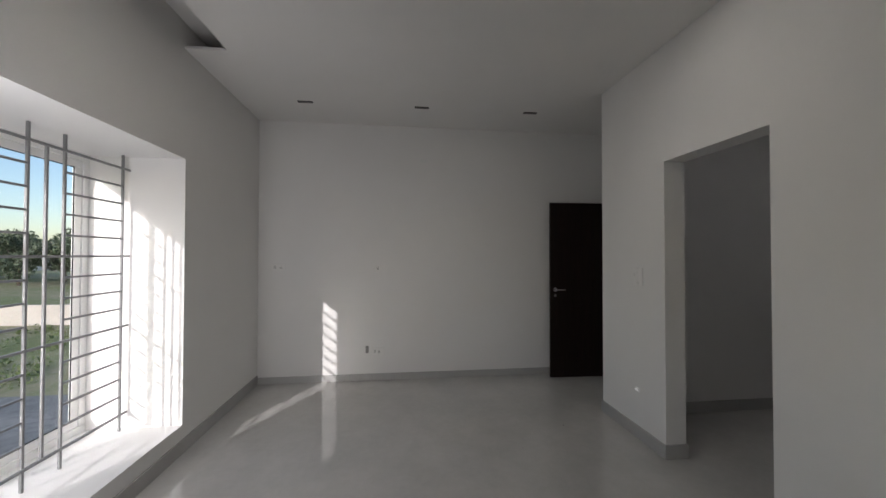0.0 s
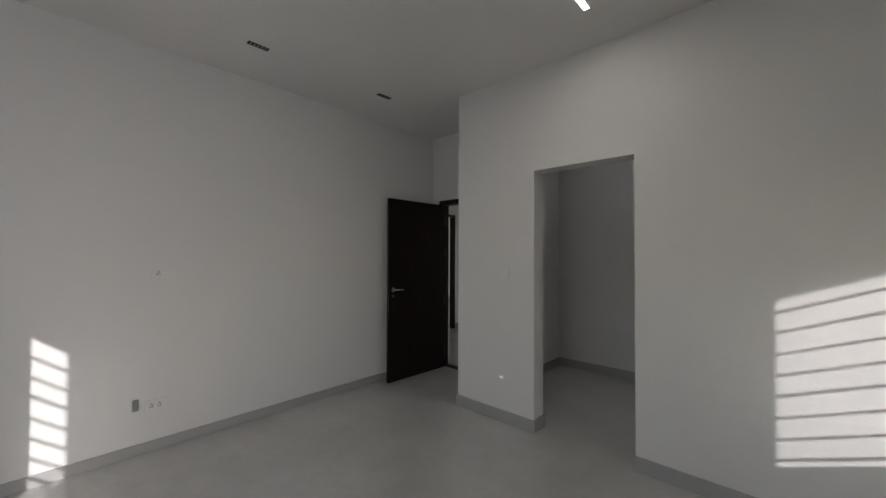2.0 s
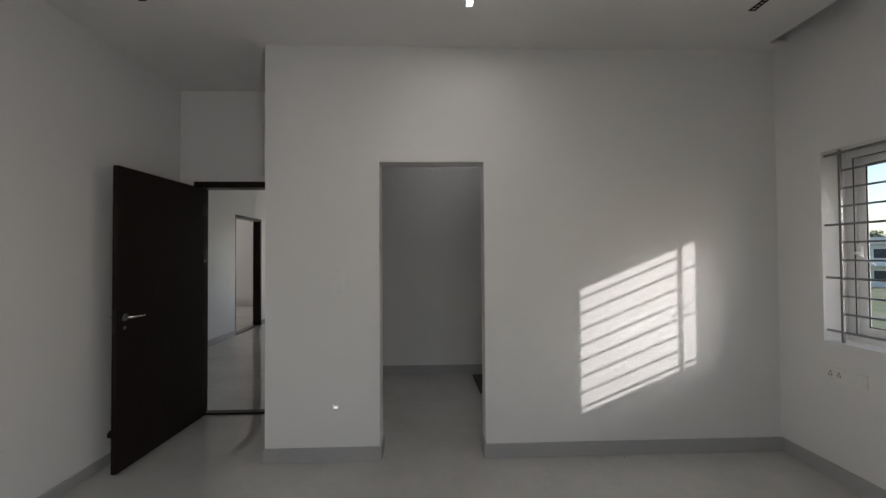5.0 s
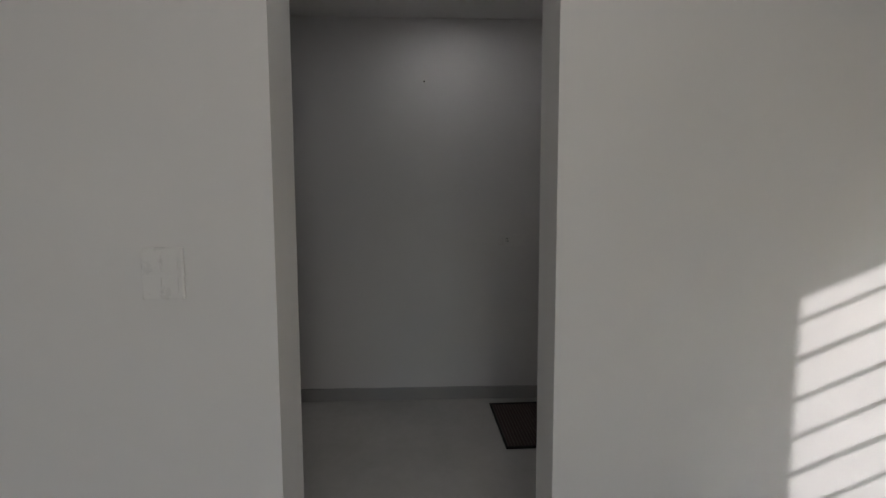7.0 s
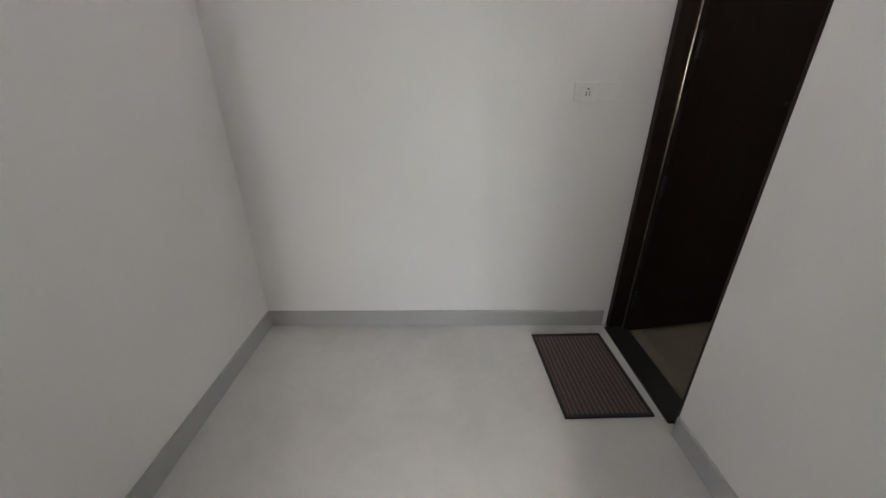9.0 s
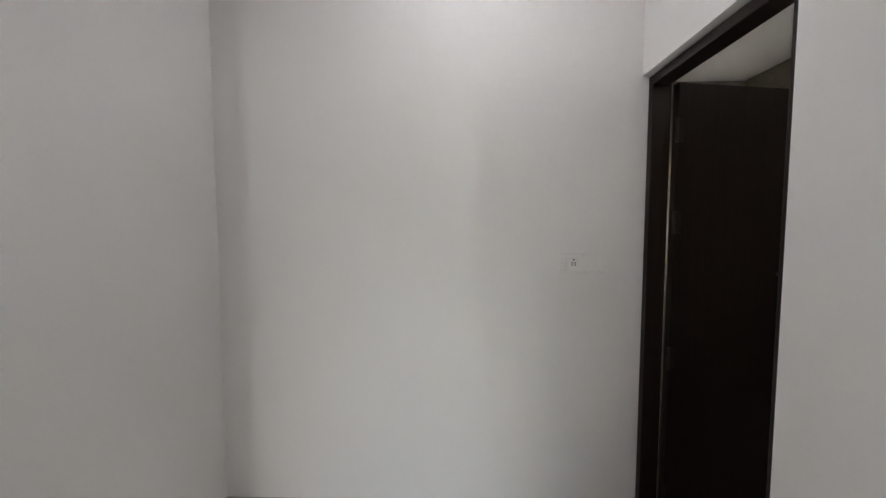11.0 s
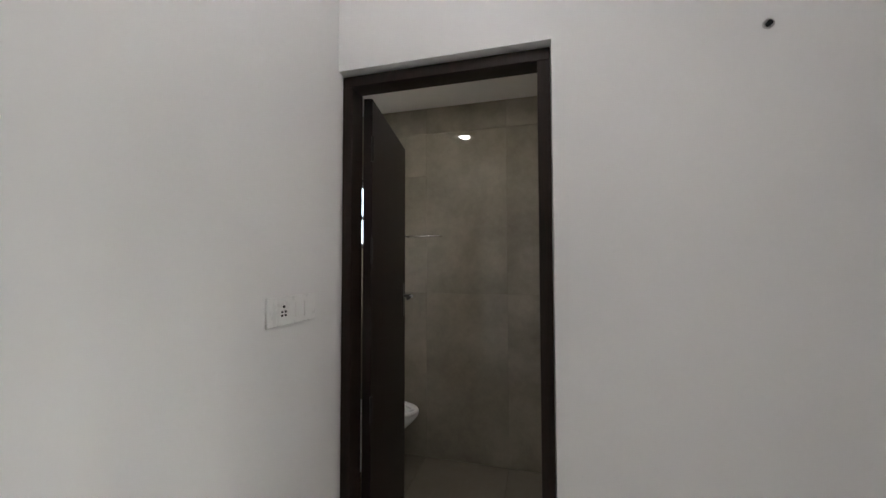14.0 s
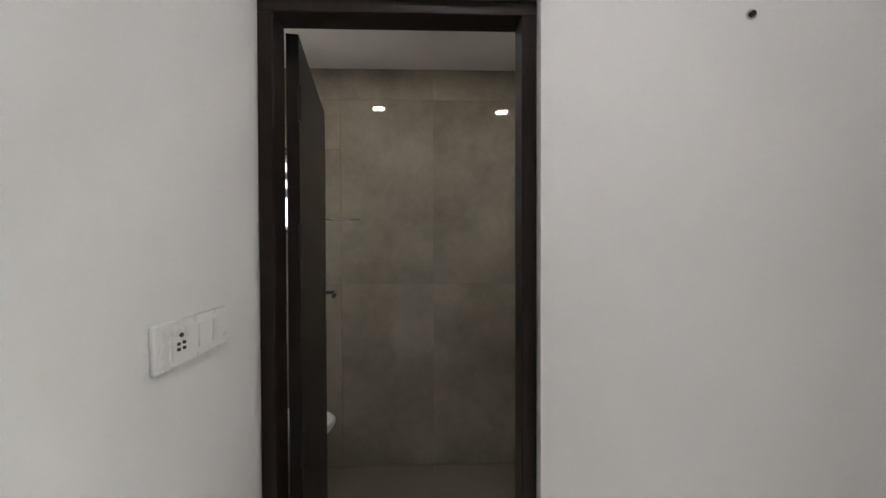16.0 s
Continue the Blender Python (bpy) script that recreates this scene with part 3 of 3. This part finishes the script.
wall_plate(1.596, 0, 1.265, 0, 0.106, 0.135, [], [(dx, dz, 0.04, 0.05) for dx in (-0.0215, 0.0215) for dz in (-0.031, 0.031)], "white switch plate with four flat rockers beside the opening")
# small bright spot on the wall, made with emission; no lamp known here
foot = tagged(base_at("foot_light", 1.574, 0, 0.377), "small white plate with a bright tab low on the wall", "foot light")
part("housing", cubes(((-0.024, -0.008, -0.016), (0.024, 0.0, 0.016)), bevel=0.002), PLATE, foot)
part("lens", cubes(((-0.014, -0.011, -0.007), (0.014, -0.008, 0.007)), bevel=0.001), BRIGHT_TAB, foot, "white tab brightened by slight emission")
wall_plate(2.925, Y_D, 1.268, 0, 0.21, 0.082, [-0.044], [(0.02, 0, 0.024, 0.045), (0.062, 0, 0.024, 0.045)], "white socket plate beside the bathroom door")
wall_plate(3.01, T_P, 1.245, 180, 0.165, 0.082, [-0.025], [(0.045, 0, 0.024, 0.045)], "white socket plate in the dressing room")
wall_plate(0, -3.205, 1.291, 90, 0.16, 0.08, [-0.034, 0.034], [], "white twin socket plate on the wall")
wall_plate(0, -2.08, 1.277, 90, 0.15, 0.08, [-0.03], [(0.045, 0, 0.024, 0.045)], "white socket plate on the wall")
wall_plate(0, -2.105, 0.325, 90, 0.15, 0.085, [-0.035, 0.012], [(0.055, 0, 0.02, 0.045)], "white twin socket plate low on the wall")
wall_plate(0, -2.228, 0.35, 90, 0.034, 0.08, [], [(0, 0, 0.020, 0.05)], "dark grey data outlet beside the socket plate", GREY)
wall_plate(XR_ROOM, -0.43, 0.67, -90, 0.22, 0.085, [-0.085, -0.035], [(0.08, 0, 0.022, 0.045)], "white socket plate under the window")


def capped_stub(x, y, z, rz, label, r=0.016):
    o = tagged(base_at("pipe_stub", x, y, z, rz), label, "pipe stub")
    b = bmesh.new()
    rod(b, (0, 0.0, 0), (0, -0.006, 0), r * 1.25, 18)
    part("collar", b, CHROME, o, smooth=False)
    b = bmesh.new()
    rod(b, (0, -0.006, 0), (0, -0.011, 0), r * 0.7, 14)
    part("cap", b, BLACK, o)
    return o


capped_stub(X_D1, 0.56, 2.046, -90, "small steel and black wall outlet in the dressing room", 0.0105)
capped_stub(2.245, Y_D, 2.467, 0, "tiny dark wall outlet high on the back wall", 0.006)
o = tagged(base_at("blank_cap", 0, -1.59, 2.532, 90), "pale grey blank conduit cap high on the wall", "conduit cap")
b = bmesh.new()
rod(b, (-0.016, 0, 0), (-0.016, -0.005, 0), 0.02, 18)
part("cover", b, CERAMIC, o)
b = bmesh.new()
rod(b, (0.026, 0, 0), (0.026, -0.004, 0), 0.014, 16)
part("screw_cap", b, CERAMIC, o)


# ---- door mat ----
mat_ob = tagged(base_at("door_mat", 2.934, 1.48, 0, 1.6), "brown ribbed doormat with a dark border on the floor", "doormat")
part("backing", cubes(((-0.178, -0.268, 0.0), (0.178, 0.268, 0.004))), MAT_GAP, mat_ob)
for k in range(16):
    y0 = -0.165 + k * 0.022
    part("rib", cubes(((y0 - 0.0075, -0.266, 0.004), (y0 + 0.0075, 0.266, 0.0095)), bevel=0.002), MAT_RIB, mat_ob)
part("border", cubes(((-0.194, -0.285, 0.0), (-0.178, 0.285, 0.011)), ((0.178, -0.285, 0.0), (0.194, 0.285, 0.011)), ((-0.178, -0.285, 0.0), (0.178, -0.268, 0.011)), ((-0.178, 0.268, 0.0), (0.178, 0.285, 0.011)), bevel=0.003), MAT_EDGE, mat_ob)

# ---- crumbs on the bedroom floor ----
def chip(x, y, size, turn, mat, label):
    """A broken crumb of plaster: a squashed, jittered lump."""
    r = random.Random(int(turn))
    bm = bmesh.new()
    bmesh.ops.create_icosphere(bm, subdivisions=1, radius=size)
    for v in bm.verts:
        v.co *= r.uniform(0.75, 1.2)
        v.co.z = max(v.co.z * 0.5, -size * 0.25) + size * 0.25
    o = tagged(part("plaster_chip", bm, mat), label, "debris", "crumbs on the floor")
    o.matrix_basis = pose(x, y, 0, 0, 0, turn)


for x, y, size, turn in ((1.31, -0.49, 0.007, 20), (3.604, -0.036, 0.008, 75), (1.62, -0.95, 0.005, 130)):
    chip(x, y, size, turn, GREY, "small grey crumb of plaster on the tiled floor")

# ---- bathroom things ----
def toilet(x, y):
    """A floor-standing bowl facing local -y: lofted rings that taper to a pedestal, a hollow with a rim, seat and hinge block."""
    o = tagged(base_at("toilet", x, y, -0.03), "white ceramic toilet bowl with its lid off, on the tiled floor", "toilet")
    n = 32

    def ring(bm, cy, a, w, z):
        vs = []
        for k in range(n):
            t = 2 * math.pi * k / n
            c = math.cos(t)
            vs.append(bm.verts.new((w * math.sin(t), cy - a * c * (1.0 if c > 0 else 0.82), z * 0.93)))
        return vs

    def loft(spec, capped):
        bm = bmesh.new()
        rings = [ring(bm, *q) for q in spec]
        for r0, r1 in zip(rings, rings[1:]):
            for k in range(n):
                bm.faces.new((r0[k], r0[(k + 1) % n], r1[(k + 1) % n], r1[k]))
        if capped:
            bm.faces.new(rings[0])
            bm.faces.new(rings[-1])
        else:
            for k in range(n):
                bm.faces.new((rings[-1][k], rings[-1][(k + 1) % n], rings[0][(k + 1) % n], rings[0][k]))
        return bm

    part("bowl", loft([(0.42, 0.16, 0.10, 0.0), (0.42, 0.155, 0.095, 0.03), (0.41, 0.14, 0.085, 0.12), (0.385, 0.175, 0.10, 0.20), (0.34, 0.23, 0.13, 0.30), (0.302, 0.274, 0.164, 0.385), (0.29, 0.287, 0.174, 0.425), (0.29, 0.282, 0.17, 0.435),
                       (0.29, 0.236, 0.128, 0.434), (0.29, 0.22, 0.118, 0.40), (0.31, 0.15, 0.085, 0.27), (0.32, 0.06, 0.04, 0.22)], True), CERAMIC, o, smooth=True)
    part("seat", loft([(0.29, 0.288, 0.175, 0.437), (0.29, 0.286, 0.174, 0.449), (0.29, 0.278, 0.167, 0.453), (0.29, 0.236, 0.126, 0.451), (0.29, 0.232, 0.122, 0.437)], False), PLATE, o, "white plastic seat ring", smooth=True)
    for dx in (-0.07, 0.07):
        b = bmesh.new()
        rod(b, (dx - 0.02, 0.52, 0.416), (dx + 0.02, 0.52, 0.416), 0.012, 12)
        part("seat_hinge", b, CHROME, o)
    return o


toilet(4.41, 1.985)
rail = tagged(base_at("towel_rail", 4.62, 1.95, 1.60), "thin chrome towel rail on the tiled wall", "towel rail")
b = bmesh.new()
rod(b, (-0.06, -0.08, 0), (-0.06, 0.2, 0), 0.006, 12)
part("rod", b, CHROME, rail, smooth=True)
for yy in (-0.07, 0.19):
    b = bmesh.new()
    rod(b, (0, yy, 0), (-0.06, yy, 0), 0.008, 12)
    part("bracket", b, CHROME, rail)

bw = tagged(base_at("window_3"), "black edged bathroom window with pale aluminium bars and frosted panes", kind="structure")
y0, y1, z0, z1 = BWIN
bm = bmesh.new()
for lo, hi in (((y0, z0), (y1, z0 + 0.014)), ((y0, z1 - 0.014), (y1, z1)), ((y0, z0 + 0.014), (y0 + 0.014, z1 - 0.014)), ((y1 - 0.014, z0 + 0.014), (y1, z1 - 0.014))):
    box(bm, (4.606, lo[0], lo[1]), (4.72, hi[0], hi[1]), 0.002)
part("window_frame", bm, BLACK, bw, "black outer edging")
bm = bmesh.new()
for lo, hi in (((y0 + 0.014, z0 + 0.014), (y1 - 0.014, z0 + 0.04)), ((y0 + 0.014, z1 - 0.05), (y1 - 0.014, z1 - 0.014)), ((y0 + 0.014, z0 + 0.04), (y0 + 0.024, z1 - 0.05)), ((y1 - 0.024, z0 + 0.04), (y1 - 0.014, z1 - 0.05)),
               ((y0 + 0.024, z0 + 0.232), (y1 - 0.024, z0 + 0.264)), ((y0 + 0.215, z0 + 0.264), (y0 + 0.228, z1 - 0.05))):
    box(bm, (4.672, lo[0], lo[1]), (4.705, hi[0], hi[1]), 0.002)
part("sash_bars", bm, DOT, bw, "pale aluminium sash bars")
bm = bmesh.new()
for zz in (z0 + 0.248, z1 - 0.032):
    for k in range(5):
        u = y0 + 0.05 + k * 0.1
        box(bm, (4.6705, u, zz - 0.007), (4.6722, u + 0.045 + 0.012 * (k % 2), zz + 0.007))
part("tape_marks", bm, HOLE, bw, "dark printed marks on the sash film")
pane(bw, (4.69, y0 + 0.024, z0 + 0.04), (4.695, y1 - 0.024, z0 + 0.232), FROST)
pane(bw, (4.69, y0 + 0.228, z0 + 0.264), (4.695, y1 - 0.024, z1 - 0.05), FROST)
fan = tagged(base_at("exhaust_fan", 4.678, y0 + 0.1195, z0 + 0.377), "beige exhaust fan at rest in the window", "exhaust fan")
part("panel", slab("x", 0.0, 0.012, (-0.0955, 0.0955), (-0.113, 0.113), [(-0.084, 0.084, -0.084, 0.084)]), FAN, fan)
b = bmesh.new()
rod(b, (0.002, 0, 0), (0.006, 0, 0), 0.092, 32)
part("cover_disc", b, FAN_COVER, fan, "pale pinkish translucent cover disc")
b = bmesh.new()
rod(b, (-0.014, 0, 0), (0.002, 0, 0), 0.024, 20, 0.030)
part("hub", b, FAN_COVER, fan)
for k in range(5):
    b = bmesh.new()
    box(b, (-0.006, -0.02, 0.028), (-0.003, 0.02, 0.08), 0.0, Matrix.Rotation(k * 2 * math.pi / 5, 4, "X") @ Matrix.Rotation(0.35, 4, "Z"))
    part("blade", b, FAN_COVER, fan)

# ---- outside ----
structure("ground", slab("z", -3.6, -3.4, (-900, 900), (-900, 900)), GROUND, "scrubby green and brown ground reaching the horizon")
structure("pavement", slab("z", -3.39, -3.36, (-9.7, 9.5), (-16.0, -3.6)), YARD, "grey gravel yard below the window")
bw_ob = tagged(base_at("boundary_wall", -23.7, 0, -3.4), "pale plastered boundary wall across the scrubland", "boundary wall")
for k in range(14):
    part("wall_panel", cubes(((-0.1, -62 + k * 5, 0), (0.1, -62 + k * 5 + 4.7, 1.38)), bevel=0.02), CEMENT, bw_ob)
    part("post", cubes(((-0.16, -62 + k * 5 + 4.7, 0), (0.16, -62 + (k + 1) * 5, 1.5)), bevel=0.02), CEMENT, bw_ob)


def clump_mesh(name, spots, size, per, seed, mat, flat=0.7):
    """Leaf sprays scattered round the given spots, as loose small blades."""
    rng = np.random.default_rng(seed)
    co, fa = [], []
    for cx, cy, cz, r in spots:
        for _ in range(per):
            d = rng.normal(size=3)
            d *= r * rng.uniform(0.3, 1.0) ** 0.5 / np.linalg.norm(d)
            d[2] *= flat
            a, b2 = rng.normal(size=3), rng.normal(size=3)
            a *= size * rng.uniform(0.6, 1.4) / np.linalg.norm(a)
            b2 *= size * 0.55 / np.linalg.norm(b2)
            c = np.array((cx, cy, cz)) + d
            n = len(co)
            co += [tuple(c - a), tuple(c + b2), tuple(c + a), tuple(c - b2)]
            fa.append((n, n + 1, n + 2, n + 3))
    me = bpy.data.meshes.new(name)
    me.from_pydata(co, [], fa)
    me.materials.append(mat)
    return me


def tree(seed, h, spread):
    rng = np.random.default_rng(seed)
    o = tagged(base_at("tree"), "leafy green tree far off beyond the scrubland", "tree", "trees along the horizon")
    bm = bmesh.new()
    rod(bm, (0, 0, 0), (0.1, 0.05, h * 0.5), 0.22, 10, 0.13)
    spots = []
    for k in range(7):
        t = 2 * math.pi * k / 7 + rng.uniform(-0.3, 0.3)
        tip = (math.cos(t) * spread * rng.uniform(0.45, 0.8), math.sin(t) * spread * rng.uniform(0.45, 0.8), h * rng.uniform(0.28, 0.85))
        rod(bm, (0.1, 0.05, h * rng.uniform(0.3, 0.48)), tip, 0.09, 6, 0.03)
        spots.append((*tip, spread * rng.uniform(0.35, 0.55)))
    for _ in range(6):
        spots.append((*(rng.uniform(-0.5, 0.5, 2) * spread), h * rng.uniform(0.35, 0.95), spread * rng.uniform(0.35, 0.55)))
    part("trunk", bm, BARK, o)
    c = new("crown", clump_mesh("crown", spots, 0.3, 190, seed, LEAF))
    c.parent = o
    return o


trees = [tree(11 + k, h, sp) for k, (h, sp) in enumerate(((8.4, 3.9), (7.2, 3.5), (9.4, 3.2)))]
rng = random.Random(5)
kept = []
for k in range(58):
    y = -125 + k * 2.4 + rng.uniform(-1, 1)
    x = -58 - rng.uniform(0, 22)
    kept.append((x, y, rng.uniform(0.75, 1.15)))
for k in range(16):
    kept.append((rng.uniform(85, 115), rng.uniform(24, 100), rng.uniform(0.7, 1.1)))
for k, (x, y, sc) in enumerate(kept):
    src = trees[k % 3]
    m = pose(x, y, -3.4, 0, 0, rng.uniform(0, 360))
    if k < 3:
        src.matrix_basis = m
    else:
        copy_thing(src, m)
spots = [(rng.uniform(-22, -10.5), rng.uniform(-34, -9), -3.25, rng.uniform(0.25, 0.7)) for _ in range(150)]
spots += [(rng.uniform(9, 26), rng.uniform(2, 24), -3.25, rng.uniform(0.25, 0.6)) for _ in range(60)]
tagged(new("shrubs", clump_mesh("shrubs", spots, 0.09, 60, 3, SHRUB, 0.6)), "low green shrubs and weeds on open ground", "shrubs", kind="stuff")


def house(x, y, rz):
    """A flat-roofed two-storey white house, with its roof room, windows and slanted porch props."""
    o = tagged(base_at("house", x, y, -3.4, rz), "white flat-roofed two-storey house with slanted porch props", "house")
    part("wall", cubes(((-5, -4, 0), (5, 4, 6.0))), HOUSE, o)
    part("roof", cubes(((-5.6, -4.8, 6.0), (5.6, 4.6, 6.25)), bevel=0.03), HOUSE, o)
    part("parapet", cubes(((-5.4, -4.6, 6.25), (5.4, -4.4, 6.9)), ((-5.4, 4.2, 6.25), (5.4, 4.4, 6.9)), ((-5.4, -4.4, 6.25), (-5.2, 4.2, 6.9)), ((5.2, -4.4, 6.25), (5.4, 4.2, 6.9))), HOUSE, o)
    part("roof_room", cubes(((-3.6, -1.5, 6.25), (-1.2, 1.5, 8.4))), HOUSE, o)
    part("roof_room_slab", cubes(((-4.0, -1.9, 8.4), (-0.8, 1.9, 8.55))), HOUSE, o)
    part("floor_slab", cubes(((-5.5, -5.4, 2.9), (5.5, -4.0, 3.1))), HOUSE, o)
    for px in (-4.6, 0.0, 4.6):
        b = bmesh.new()
        rod(b, (px, -5.2, 0), (px - 0.9, -5.2, 2.9), 0.16, 10)
        part("prop", b, HOUSE, o)
    for zz in (1.0, 4.0):
        for px in (-3.6, -1.2, 1.2, 3.6):
            w = part("window", cubes(((px - 0.75, -4.06, zz - 0.08), (px + 0.75, -4.0, zz)), ((px - 0.75, -4.06, zz + 1.3), (px + 0.75, -4.0, zz + 1.38)), ((px - 0.75, -4.06, zz), (px - 0.68, -4.0, zz + 1.3)), ((px + 0.68, -4.06, zz), (px + 0.75, -4.0, zz + 1.3))), UPVC, o)
            part("glazing", cubes(((px - 0.68, -4.025, zz), (px + 0.68, -4.005, zz + 1.3))), DARKPANE, w)
    return o


house(66, 49, -46)
house(-118, -112, 65)

# ---- tiles of the bathroom ----
def tile_mesh(w, h, d=0.009):
    bm = cubes(((-w / 2 + 0.0006, -h / 2 + 0.0006, 0), (w / 2 - 0.0006, h / 2 - 0.0006, d)))
    top = [e for e in bm.edges if all(v.co.z > d * 0.5 for v in e.verts)]
    bmesh.ops.bevel(bm, geom=top, offset=0.0006, segments=1, affect="EDGES")
    return bm


def tiling(parent, mat, turn, us, vs, holes=()):
    """Tiles between the joints us and vs, laid by the pose function turn(u, v)."""
    shared = {}
    for u0, u1 in zip(us, us[1:]):
        for v0, v1 in zip(vs, vs[1:]):
            cells = [(u0, u1, v0, v1)]
            for a, b2, c, d in holes:
                out = []
                for p0, p1, q0, q1 in cells:
                    if p1 <= a or p0 >= b2 or q1 <= c or q0 >= d:
                        out.append((p0, p1, q0, q1))
                        continue
                    if q0 < c: out.append((p0, p1, q0, c))
                    if q1 > d: out.append((p0, p1, d, q1))
                    m0, m1 = max(q0, c), min(q1, d)
                    if p0 < a: out.append((p0, a, m0, m1))
                    if p1 > b2: out.append((b2, p1, m0, m1))
                cells = out
            for p0, p1, q0, q1 in cells:
                key = (round(p1 - p0, 4), round(q1 - q0, 4))
                if key not in shared:
                    shared[key] = finish("tile", tile_mesh(*key), mat)
                t = new("tile", shared[key])
                t.parent = parent
                t.matrix_basis = turn((p0 + p1) / 2, (q0 + q1) / 2)


O = bpy.data.objects
vz = [-0.02, 1.18, 2.38, BH]
tiling(O["wall_bath_east"], BATH_TILE, lambda u, v: pose(BX1 + 0.01, u, v, 90, 0, -90), [BY0, 0.794, 1.394, 1.994, 2.594, BY1], vz, [BWIN])
tiling(O["wall_bath_south"], BATH_TILE, lambda u, v: pose(u, BY0 - 0.01, v, 90, 0, 180), [BX0, 3.9, 4.5, BX1], vz)
tiling(O["wall_bath_north"], BATH_TILE, lambda u, v: pose(u, BY1 + 0.01, v, 90, 0, 0), [BX0, 3.9, 4.5, BX1], vz)
tiling(O["floor_bath"], BATH_FLOOR, lambda u, v: pose(u, v, -0.03), [BX0, 3.4, 4.0, BX1], [BY0, 0.794, 1.394, 1.994, 2.594, BY1])
